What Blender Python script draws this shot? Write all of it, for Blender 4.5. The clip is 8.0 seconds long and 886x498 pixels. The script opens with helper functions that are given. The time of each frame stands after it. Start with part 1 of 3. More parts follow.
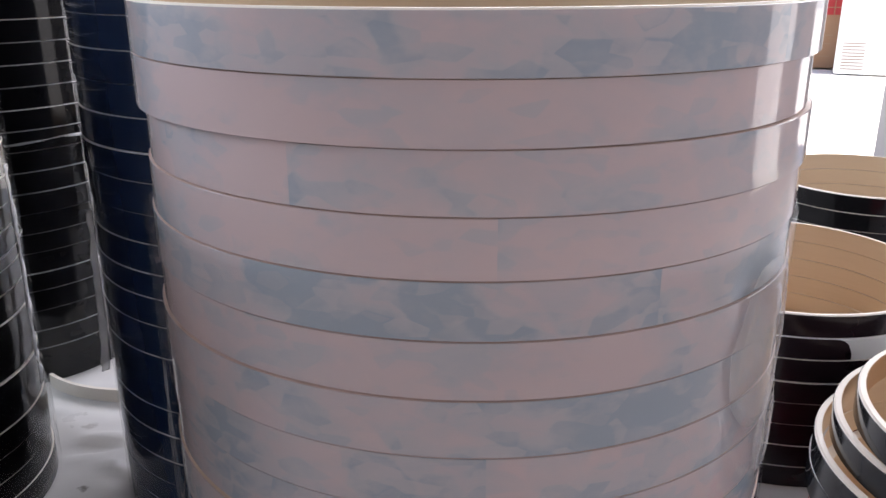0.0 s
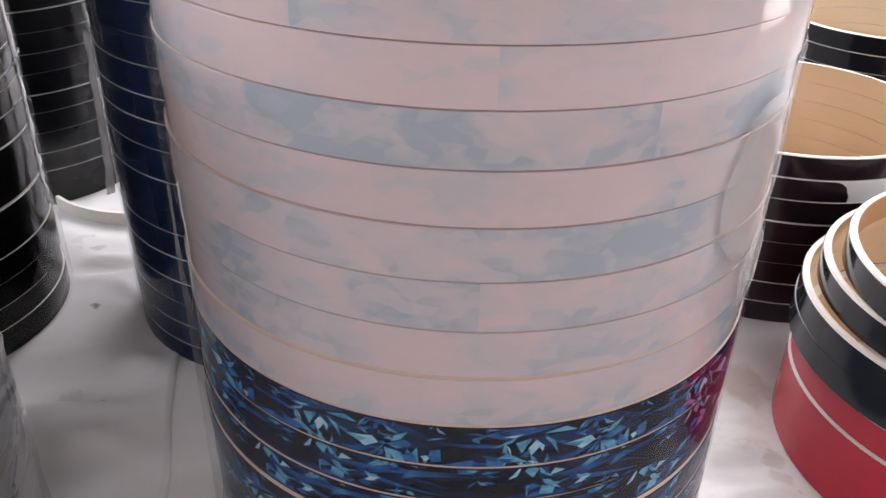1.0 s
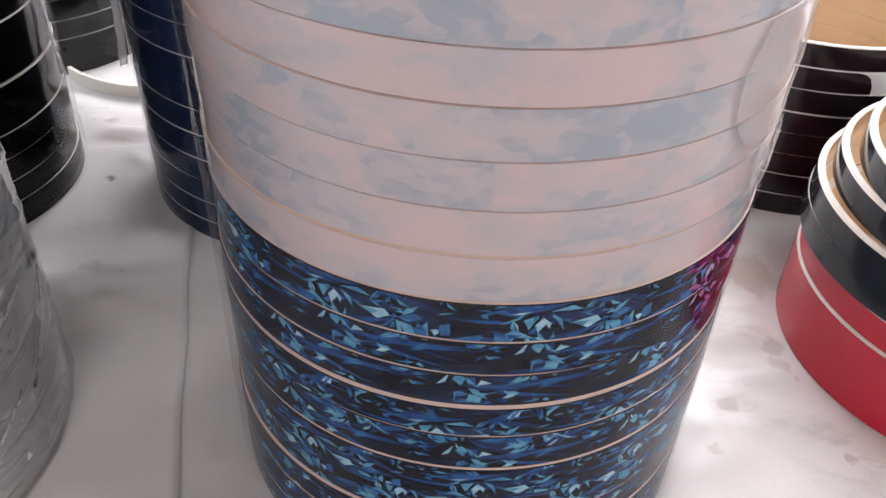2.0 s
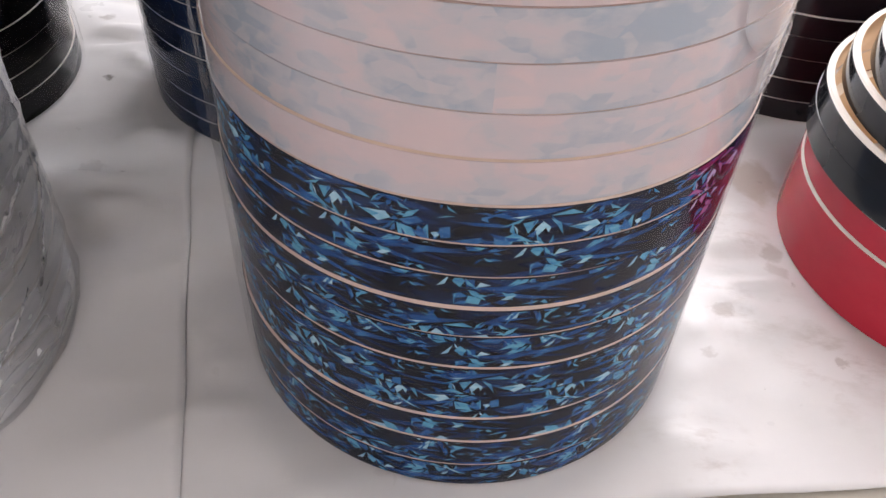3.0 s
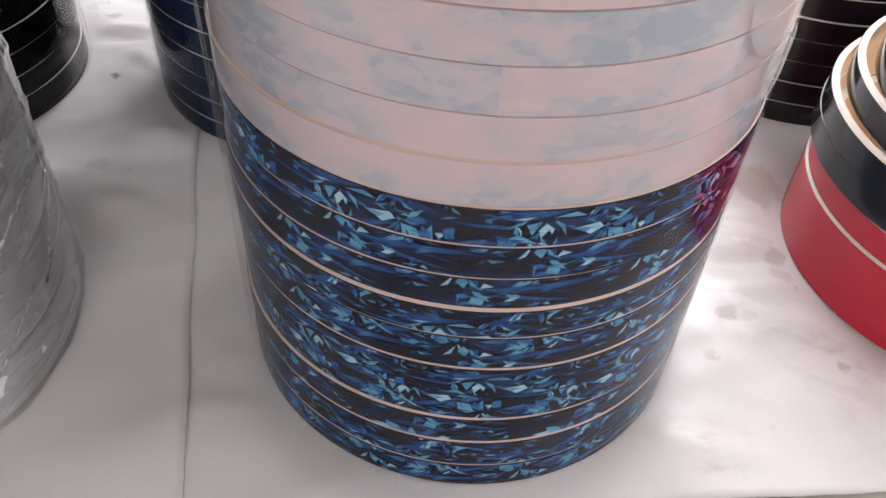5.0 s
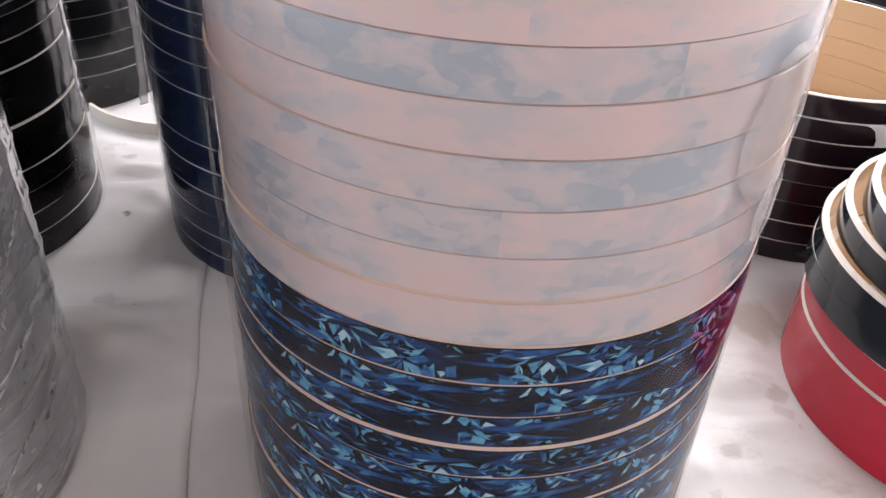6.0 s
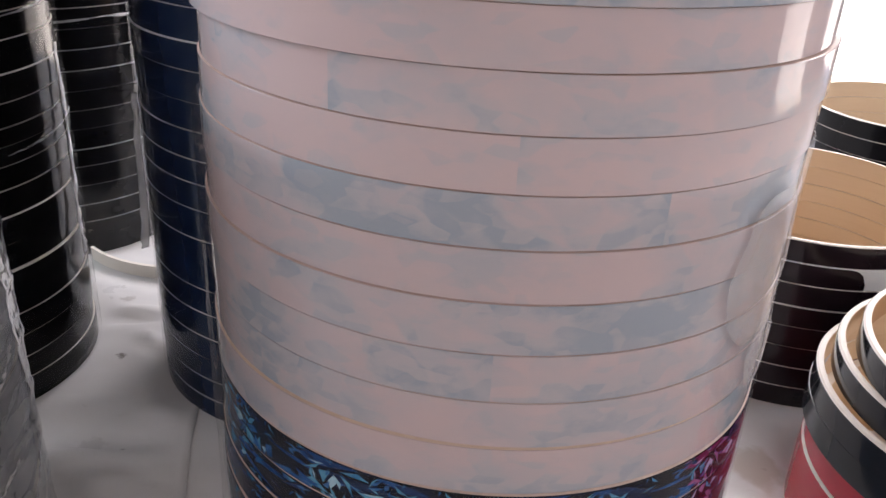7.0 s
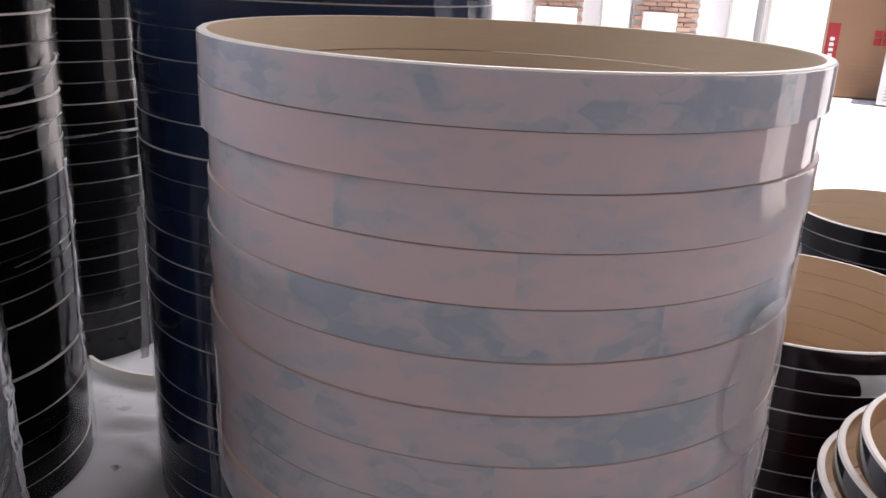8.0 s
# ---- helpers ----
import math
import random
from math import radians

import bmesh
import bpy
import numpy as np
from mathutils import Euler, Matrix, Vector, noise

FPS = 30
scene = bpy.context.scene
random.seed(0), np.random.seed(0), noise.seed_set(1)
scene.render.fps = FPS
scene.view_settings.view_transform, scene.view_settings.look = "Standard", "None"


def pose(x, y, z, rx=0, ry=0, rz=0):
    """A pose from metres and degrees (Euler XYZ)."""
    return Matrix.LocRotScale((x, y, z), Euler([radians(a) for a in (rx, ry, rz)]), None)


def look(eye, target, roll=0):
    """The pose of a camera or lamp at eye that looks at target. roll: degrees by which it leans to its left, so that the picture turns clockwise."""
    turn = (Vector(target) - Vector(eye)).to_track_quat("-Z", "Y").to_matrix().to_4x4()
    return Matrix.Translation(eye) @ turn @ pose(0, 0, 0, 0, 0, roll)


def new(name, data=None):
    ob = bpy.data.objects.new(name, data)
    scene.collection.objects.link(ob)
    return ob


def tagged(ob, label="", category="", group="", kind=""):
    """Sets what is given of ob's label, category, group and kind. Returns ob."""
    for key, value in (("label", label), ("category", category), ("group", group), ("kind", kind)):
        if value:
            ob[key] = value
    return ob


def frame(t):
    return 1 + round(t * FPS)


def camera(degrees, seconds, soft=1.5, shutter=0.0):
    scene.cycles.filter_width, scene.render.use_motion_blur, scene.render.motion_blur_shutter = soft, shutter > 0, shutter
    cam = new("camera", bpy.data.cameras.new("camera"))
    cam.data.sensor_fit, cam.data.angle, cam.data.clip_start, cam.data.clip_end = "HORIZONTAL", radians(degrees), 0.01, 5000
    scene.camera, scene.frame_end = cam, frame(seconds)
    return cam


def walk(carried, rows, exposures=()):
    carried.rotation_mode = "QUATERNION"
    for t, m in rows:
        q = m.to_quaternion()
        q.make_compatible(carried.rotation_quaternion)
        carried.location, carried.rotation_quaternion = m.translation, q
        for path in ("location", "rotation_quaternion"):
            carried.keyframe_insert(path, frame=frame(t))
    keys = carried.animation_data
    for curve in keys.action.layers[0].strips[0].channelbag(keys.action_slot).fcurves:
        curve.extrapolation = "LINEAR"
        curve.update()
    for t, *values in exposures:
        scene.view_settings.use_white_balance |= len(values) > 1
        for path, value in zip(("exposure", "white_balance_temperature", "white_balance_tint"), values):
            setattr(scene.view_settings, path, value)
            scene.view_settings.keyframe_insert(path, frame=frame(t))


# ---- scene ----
# A storeroom with stacks of wrapped bass drum hoops on plastic sheeting, open to a bright yard.
cam = camera(55.97, 8.0)
PATH = [
    (0.0, pose(-0.0034, -0.7557, 0.8585, 71.307, 0.212, 1.579)),
    (0.5, pose(-0.0016, -0.7613, 0.8570, 65.985, -0.406, 1.949)),
    (1.0, pose(-0.0007, -0.7646, 0.8573, 60.019, -1.078, 2.370)),
    (1.5, pose(-0.0020, -0.7700, 0.8583, 55.715, -1.682, 3.394)),
    (2.0, pose(-0.0022, -0.7725, 0.8566, 52.088, -2.037, 3.942)),
    (2.2, pose(-0.0015, -0.7726, 0.8556, 50.755, -2.254, 4.217)),
    (3.3, pose(0.0001, -0.7754, 0.8564, 44.502, -2.378, 4.614)),
    (3.5, pose(0.0006, -0.7735, 0.8545, 44.291, -2.320, 4.889)),
    (4.0, pose(-0.0015, -0.7727, 0.8546, 44.230, -2.460, 5.054)),
    (4.2, pose(-0.0021, -0.7729, 0.8548, 44.222, -2.525, 5.042)),
    (5.3, pose(-0.0005, -0.7790, 0.8627, 47.694, -2.619, 4.914)),
    (5.5, pose(-0.0015, -0.7803, 0.8657, 49.813, -2.671, 4.990)),
    (6.0, pose(-0.0014, -0.7856, 0.8731, 54.627, -2.606, 5.121)),
    (6.5, pose(0.0028, -0.7878, 0.8758, 59.231, -2.759, 5.062)),
    (7.0, pose(0.0033, -0.7916, 0.8785, 64.381, -2.804, 5.056)),
    (7.5, pose(0.0004, -0.7964, 0.8837, 68.946, -2.768, 4.950)),
    (8.0, pose(0.0006, -0.8080, 0.8924, 71.546, -2.615, 4.667)),
]
EXPOSURES = [(0.0, 1.10, 6600, 15), (0.5, 1.5, 6700, 15), (1.0, 1.75, 6900, 16), (1.5, 1.95, 7000, 16), (3.5, 2.0, 7000, 15), (5.5, 2.02, 7050, 16),
             (6.0, 1.96, 7100, 17), (6.5, 1.72, 7100, 18), (7.0, 1.44, 7000, 17), (7.5, 1.0, 6850, 18), (8.0, 0.70, 6750, 19)]
walk(cam, PATH, EXPOSURES)

# ---- light ----
world = bpy.data.worlds.new("sky")
scene.world = world
world.use_nodes = True
wn, wl = world.node_tree.nodes, world.node_tree.links
sky = wn.new("ShaderNodeTexSky")
sky.sky_type = "NISHITA"
sky.sun_disc = False
sky.sun_elevation = radians(78)
sky.sun_rotation = radians(118)
wl.new(sky.outputs[0], wn["Background"].inputs[0])
wn["Background"].inputs[1].default_value = 0.15

sun_data = bpy.data.lights.new("sun", "SUN")
sun_data.energy, sun_data.angle, sun_data.color = 5.0, radians(0.5), (1.0, 0.95, 0.88)
sun = new("sun", sun_data)
sun.matrix_world = look((1.5, -0.8, 8.5), (0.0, 0.0, 0.0))


def area_lamp(name, eye, target, wide, high, watts, colour):
    data = bpy.data.lights.new(name, "AREA")
    data.shape, data.size, data.size_y = "RECTANGLE", wide, high
    data.energy, data.color = watts, colour
    ob = new(name, data)
    ob.matrix_world = look(eye, target)
    return ob


# stands in for skylight through the upper part of the wide yard opening
area_lamp("yard_opening_light", (0.9, 2.36, 1.95), (0.8, 0.0, 0.7), 3.4, 1.4, 44, (0.97, 0.97, 1.0))
# fill lamps added in assumed window gaps, with no known source
area_lamp("window_light", (3.05, 0.2, 1.75), (0.0, 0.0, 0.6), 2.2, 1.2, 13, (1.0, 0.97, 0.96))
area_lamp("rear_window_light", (0.2, -3.35, 1.8), (-0.1, 0.0, 0.4), 1.8, 1.1, 10.0, (1.0, 0.95, 0.94))
area_lamp("left_window_light", (-2.5, 0.25, 1.85), (-0.4, 0.0, 0.4), 1.7, 1.1, 24, (0.80, 0.91, 1.0))


# ---- materials ----
def material(name):
    m = bpy.data.materials.new(name)
    m.use_nodes = True
    n, l = m.node_tree.nodes, m.node_tree.links
    return m, n, l, n["Principled BSDF"]


def node(n, kind, **values):
    made = n.new(kind)
    for key, value in values.items():
        made.inputs[key].default_value = value
    return made


def maths(n, l, op, a, b=None, c=None):
    made = n.new("ShaderNodeMath")
    made.operation = op
    for i, v in enumerate((a, b, c)):
        if v is None:
            continue
        if isinstance(v, (int, float)):
            made.inputs[i].default_value = v
        else:
            l.new(v, made.inputs[i])
    return made.outputs[0]


def ramp(n, l, fac, stops, mode="LINEAR"):
    made = n.new("ShaderNodeValToRGB")
    made.color_ramp.interpolation = mode
    e = made.color_ramp.elements
    while len(e) < len(stops):
        e.new(0.5)
    for i, (p, c) in enumerate(stops):
        e[i].position, e[i].color = p, (*c, 1)
    l.new(fac, made.inputs[0])
    return made.outputs[0]


def mix(n, l, fac, a, b, mode="MIX"):
    made = n.new("ShaderNodeMix")
    made.data_type, made.blend_type = "RGBA", mode
    for socket, v in ((made.inputs[0], fac), (made.inputs[6], a), (made.inputs[7], b)):
        if isinstance(v, (int, float)):
            socket.default_value = v
        elif isinstance(v, tuple):
            socket.default_value = (*v, 1)
        else:
            l.new(v, socket)
    return made.outputs[2]


def noise_of(n, l, vec, scale, detail=4.0, rough=0.55, out=0):
    t = node(n, "ShaderNodeTexNoise", Scale=scale, Detail=detail, Roughness=rough)
    if vec is not None:
        l.new(vec, t.inputs["Vector"])
    return t.outputs[out]


def bump(n, l, height, strength, distance, target):
    b = node(n, "ShaderNodeBump", Strength=strength, Distance=distance)
    l.new(height, b.inputs["Height"])
    l.new(b.outputs[0], target.inputs["Normal"])
    return b


def round_coords(n, l, radius=0.28):
    """Metres along the wrap, height, and a number of the hoop's own: the printed sheet laid flat."""
    tc, info = n.new("ShaderNodeTexCoord"), n.new("ShaderNodeObjectInfo")
    sep = n.new("ShaderNodeSeparateXYZ")
    l.new(tc.outputs["Object"], sep.inputs[0])
    turn = maths(n, l, "ARCTAN2", sep.outputs[0], maths(n, l, "MULTIPLY", sep.outputs[1], -1.0))
    com = n.new("ShaderNodeCombineXYZ")
    l.new(maths(n, l, "MULTIPLY", turn, radius), com.inputs[0])
    l.new(sep.outputs[2], com.inputs[1])
    l.new(maths(n, l, "MULTIPLY", info.outputs["Random"], 9.0), com.inputs[2])
    return com.outputs[0], info.outputs["Random"], turn, tc.outputs["Object"]


def mapped(n, l, vec, scale, turn=0.0, place=(0, 0, 0)):
    m = n.new("ShaderNodeMapping")
    m.inputs["Scale"].default_value = scale
    m.inputs["Rotation"].default_value = (0, 0, radians(turn))
    m.inputs["Location"].default_value = place
    l.new(vec, m.inputs[0])
    return m.outputs[0]


def add_vec(n, l, a, b, amount):
    s = n.new("ShaderNodeVectorMath")
    s.operation = "MULTIPLY_ADD"
    l.new(b, s.inputs[0])
    s.inputs[1].default_value = (amount, amount, 0)
    l.new(a, s.inputs[2])
    return s.outputs[0]


def cells(n, l, vec, scale, out="Color", soft=0.0):
    v = node(n, "ShaderNodeTexVoronoi", Scale=scale)
    if soft:
        v.feature = "SMOOTH_F1"
        v.inputs["Smoothness"].default_value = soft
    l.new(vec, v.inputs["Vector"])
    if out == "Color":
        s = n.new("ShaderNodeSeparateColor")
        l.new(v.outputs["Color"], s.inputs[0])
        return s.outputs[0], s.outputs[1]
    return v.outputs[out]


def make_pearl(name, bias):
    """Pink-grey pearl sheet with soft blue-grey clouds and a few hard-edged flakes; bias: how much of it is blue."""
    m, n, l, p = material(name)
    flat, rnd, turn, obj = round_coords(n, l)
    wob = add_vec(n, l, flat, noise_of(n, l, flat, 16, 2, 0.5, 1), 0.05)
    patch, tone = cells(n, l, mapped(n, l, wob, (1.0, 1.3, 1), 20), 26, soft=0.28)
    fleck, fleck_b = cells(n, l, mapped(n, l, flat, (1.0, 2.2, 1), -32), 44, soft=0.22)
    cloud = noise_of(n, l, mapped(n, l, flat, (1, 1.5, 1), 14), 8, 5, 0.62)
    soft = maths(n, l, "ADD", maths(n, l, "MULTIPLY_ADD", cloud, 2.0, -0.95 + bias), maths(n, l, "MULTIPLY", patch, 0.12))
    where = noise_of(n, l, flat, 6, 2)
    hard = ramp(n, l, maths(n, l, "MULTIPLY_ADD", where, 1.1, maths(n, l, "MULTIPLY_ADD", patch, 0.5, 0.45 * bias - 0.35)), [(0.58, (0, 0, 0)), (0.90, (0.34, 0.34, 0.34))])
    streak = ramp(n, l, maths(n, l, "MULTIPLY_ADD", cloud, 0.9, maths(n, l, "MULTIPLY_ADD", fleck, 0.4, 0.3 * bias - 0.3)), [(0.38, (0, 0, 0)), (0.54, (0.32, 0.32, 0.32))])
    grade = maths(n, l, "ADD", soft, maths(n, l, "ADD", hard, streak))
    col = ramp(n, l, grade, [(0.0, (0.525, 0.418, 0.42)), (0.30, (0.475, 0.41, 0.425)), (0.60, (0.425, 0.405, 0.43)), (1.0, (0.305, 0.345, 0.395))])
    col = mix(n, l, maths(n, l, "MULTIPLY", maths(n, l, "GREATER_THAN", fleck_b, 0.92), 0.3 * bias + 0.05), col, (0.58, 0.46, 0.45))
    l.new(col, p.inputs["Base Color"])
    p.inputs["Roughness"].default_value = 0.06
    p.inputs["Specular IOR Level"].default_value = 0.5
    bump(n, l, noise_of(n, l, flat, 6, 1), 0.02, 0.004, p)
    return m


def make_print(name, dark, mid, light, scale=26, stretch=2.6):
    """One ink of the crystal print, a little cloudy, under a clear glossy face."""
    m, n, l, p = material(name)
    flat, rnd, turn, obj = round_coords(n, l)
    cloud = noise_of(n, l, mapped(n, l, flat, (1, stretch, 1), 12), scale, 4, 0.6)
    l.new(ramp(n, l, cloud, [(0.36, dark), (0.52, mid), (0.70, light)]), p.inputs["Base Color"])
    p.inputs["Roughness"].default_value = 0.10
    p.inputs["Specular IOR Level"].default_value = 0.22
    return m


def make_plain_wrap(name, a, b, rough=0.12, coat=0.0, spec=0.35):
    m, n, l, p = material(name)
    flat, rnd, turn, obj = round_coords(n, l)
    cloud = noise_of(n, l, mapped(n, l, flat, (1, 2, 1)), 14, 4)
    l.new(mix(n, l, cloud, a, b), p.inputs["Base Color"])
    l.new(maths(n, l, "MULTIPLY_ADD", noise_of(n, l, flat, 60, 4), 0.08, rough - 0.05), p.inputs["Roughness"])
    p.inputs["Coat Weight"].default_value = coat
    p.inputs["Coat Roughness"].default_value = 0.05
    p.inputs["Specular IOR Level"].default_value = spec
    bump(n, l, noise_of(n, l, flat, 7, 2), 0.05, 0.004, p)
    return m


def make_wood(name, a, b, rough=0.5):
    m, n, l, p = material(name)
    flat, rnd, turn, obj = round_coords(n, l)
    grain = noise_of(n, l, mapped(n, l, flat, (3, 60, 1)), 5, 6, 0.65)
    cloud = noise_of(n, l, flat, 5, 3)
    col = mix(n, l, maths(n, l, "MULTIPLY_ADD", grain, 0.7, maths(n, l, "MULTIPLY", cloud, 0.3)), a, b)
    l.new(mix(n, l, maths(n, l, "MULTIPLY", rnd, 0.35), col, b), p.inputs["Base Color"])
    p.inputs["Roughness"].default_value = rough
    bump(n, l, grain, 0.12, 0.001, p)
    return m


def make_film(name, haze=0.05, gloss=1.0, rough=0.07, crease=0.55, layers=0.0):
    """Thin clear packing film: mostly see-through, with gloss and a little milkiness."""
    m = bpy.data.materials.new(name)
    m.use_nodes = True
    n, l = m.node_tree.nodes, m.node_tree.links
    n.remove(n["Principled BSDF"])
    clear, shine, milk = n.new("ShaderNodeBsdfTransparent"), node(n, "ShaderNodeBsdfGlossy", Roughness=rough), n.new("ShaderNodeBsdfDiffuse")
    milk.inputs[0].default_value = (0.8, 0.8, 0.82, 1)
    fres = node(n, "ShaderNodeFresnel", IOR=1.42)
    tc = n.new("ShaderNodeTexCoord")
    ripple = noise_of(n, l, mapped(n, l, tc.outputs["Object"], (1, 1, 0.45)), 16, 3, 0.5)
    b = node(n, "ShaderNodeBump", Strength=crease, Distance=0.006)
    l.new(ripple, b.inputs["Height"])
    l.new(b.outputs[0], shine.inputs["Normal"])
    if layers:      # thick milky film also lets light through from behind
        through_light, both = n.new("ShaderNodeBsdfTranslucent"), n.new("ShaderNodeMixShader")
        through_light.inputs[0].default_value = (0.86, 0.86, 0.88, 1)
        both.inputs[0].default_value = 0.4
        l.new(milk.outputs[0], both.inputs[1])
        l.new(through_light.outputs[0], both.inputs[2])
        milk = both
    m1, m2 = n.new("ShaderNodeMixShader"), n.new("ShaderNodeMixShader")
    veil = maths(n, l, "MULTIPLY", noise_of(n, l, tc.outputs["Object"], 9, 3), haze * 2)
    if layers:
        # laps of the film wound in a spiral, thicker where they overlap, with streaks along the winding
        sep = n.new("ShaderNodeSeparateXYZ")
        l.new(tc.outputs["Object"], sep.inputs[0])
        turn = maths(n, l, "ARCTAN2", sep.outputs[0], maths(n, l, "MULTIPLY", sep.outputs[1], -1.0))
        climb = maths(n, l, "ADD", maths(n, l, "MULTIPLY", sep.outputs[2], 15.0), maths(n, l, "MULTIPLY", turn, 1.1))
        climb = maths(n, l, "ADD", climb, maths(n, l, "MULTIPLY", noise_of(n, l, tc.outputs["Object"], 5, 3), 1.1))
        lap = ramp(n, l, maths(n, l, "FRACT", climb), [(0.0, (0.9, 0.9, 0.9)), (0.05, (0.25, 0.25, 0.25)), (0.5, (0.12, 0.12, 0.12)), (0.56, (0.5, 0.5, 0.5)), (0.62, (0.3, 0.3, 0.3)), (1.0, (0.55, 0.55, 0.55))])
        com = n.new("ShaderNodeCombineXYZ")
        l.new(turn, com.inputs[0])
        l.new(maths(n, l, "MULTIPLY", climb, 2.0), com.inputs[1])
        streak = noise_of(n, l, com.outputs[0], 2.5, 2, 0.5)
        veil = maths(n, l, "ADD", veil, maths(n, l, "MULTIPLY", maths(n, l, "MULTIPLY", lap, streak), layers))
    l.new(veil, m1.inputs[0])
    l.new(clear.outputs[0], m1.inputs[1])
    l.new(milk.outputs[0], m1.inputs[2])
    l.new(maths(n, l, "MULTIPLY", fres.outputs[0], gloss), m2.inputs[0])
    l.new(m1.outputs[0], m2.inputs[1])
    l.new(shine.outputs[0], m2.inputs[2])
    l.new(m2.outputs[0], n["Material Output"].inputs["Surface"])
    return m


def spot(n, l, pos, x, y, size, edge=0.35):
    """A ragged blot at a place of the floor: 1 inside, 0 outside."""
    d = n.new("ShaderNodeVectorMath")
    d.operation = "DISTANCE"
    l.new(pos, d.inputs[0])
    d.inputs[1].default_value = (x, y, 0)
    rag = noise_of(n, l, pos, 1.4 / size, 4)
    v = maths(n, l, "SUBTRACT", 1.0, maths(n, l, "DIVIDE", d.outputs["Value"], size))
    v = maths(n, l, "ADD", v, maths(n, l, "MULTIPLY", maths(n, l, "SUBTRACT", rag, 0.5), 1.4))
    made = n.new("ShaderNodeMapRange")
    made.inputs[2].default_value = edge
    l.new(v, made.inputs[0])
    return made.outputs[0]


def make_sheet():
    m, n, l, p = material("plastic_sheet")
    geo = n.new("ShaderNodeNewGeometry")
    pos = geo.outputs["Position"]
    cloud = noise_of(n, l, pos, 3.2, 5)
    col = mix(n, l, cloud, (0.56, 0.545, 0.54), (0.68, 0.67, 0.66))
    dirt = noise_of(n, l, pos, 34, 5, 0.7)
    col = mix(n, l, ramp(n, l, dirt, [(0.60, (0, 0, 0)), (0.85, (0.16, 0.16, 0.16))]), col, (0.34, 0.31, 0.29))
    for x, y, size, tone, amount in ((0.457, 0.315, 0.055, (0.42, 0.36, 0.30), 0.6), (0.41, 0.193, 0.006, (0.10, 0.09, 0.09), 0.9), (0.456, 0.148, 0.020, (0.36, 0.32, 0.29), 0.5), (0.455, 0.106, 0.022, (0.38, 0.34, 0.31), 0.45), (0.394, -0.11, 0.005, (0.10, 0.09, 0.09), 0.85), (0.506, -0.056, 0.012, (0.33, 0.29, 0.27), 0.5),
                                     (-0.66, 0.457, 0.013, (0.16, 0.14, 0.13), 0.85), (-0.737, 0.66, 0.018, (0.25, 0.22, 0.2), 0.5),
                                     (-0.548, 0.209, 0.006, (0.14, 0.13, 0.12), 0.85), (-0.60, 0.215, 0.022, (0.34, 0.32, 0.31), 0.35),
                                     (0.36, 0.02, 0.018, (0.32, 0.28, 0.26), 0.45), (0.33, -0.06, 0.014, (0.36, 0.32, 0.3), 0.4), (0.47, 0.08, 0.007, (0.2, 0.17, 0.16), 0.6)):
        blot = maths(n, l, "MULTIPLY", spot(n, l, pos, x, y, size), amount)
        col = mix(n, l, blot, col, tone)
    smear = noise_of(n, l, mapped(n, l, pos, (1, 2.2, 1), 25), 15, 6, 0.7)
    for x, y, size in ((0.37, 0.03, 0.10), (0.42, 0.20, 0.09), (0.50, -0.05, 0.12), (0.30, -0.20, 0.08)):
        trod = maths(n, l, "MULTIPLY", spot(n, l, pos, x, y, size, 0.8), ramp(n, l, smear, [(0.48, (0, 0, 0)), (0.68, (0.42, 0.42, 0.42))]))
        col = mix(n, l, trod, col, (0.33, 0.27, 0.235))
    l.new(col, p.inputs["Base Color"])
    l.new(maths(n, l, "MULTIPLY_ADD", noise_of(n, l, pos, 8, 4), 0.22, 0.20), p.inputs["Roughness"])
    p.inputs["Specular IOR Level"].default_value = 0.33
    bump(n, l, noise_of(n, l, pos, 40, 4), 0.10, 0.002, p)
    return m


def make_rough(name, a, b, scale, rough=0.8, strength=0.3):
    m, n, l, p = material(name)
    geo = n.new("ShaderNodeNewGeometry")
    big, fine = noise_of(n, l, geo.outputs["Position"], scale, 5), noise_of(n, l, geo.outputs["Position"], scale * 14, 4)
    l.new(mix(n, l, maths(n, l, "MULTIPLY_ADD", big, 0.7, maths(n, l, "MULTIPLY", fine, 0.3)), a, b), p.inputs["Base Color"])
    p.inputs["Roughness"].default_value = rough
    bump(n, l, fine, strength, 0.002, p)
    return m


def make_brick():
    m, n, l, p = material("brick")
    info, geo = n.new("ShaderNodeObjectInfo"), n.new("ShaderNodeNewGeometry")
    col = ramp(n, l, info.outputs["Random"], [(0, (0.34, 0.18, 0.12)), (0.5, (0.46, 0.27, 0.19)), (1, (0.54, 0.38, 0.29))])
    fine = noise_of(n, l, geo.outputs["Position"], 30, 4)
    l.new(mix(n, l, maths(n, l, "MULTIPLY", fine, 0.4), col, (0.5, 0.4, 0.33)), p.inputs["Base Color"])
    p.inputs["Roughness"].default_value = 0.9
    bump(n, l, fine, 0.4, 0.004, p)
    return m


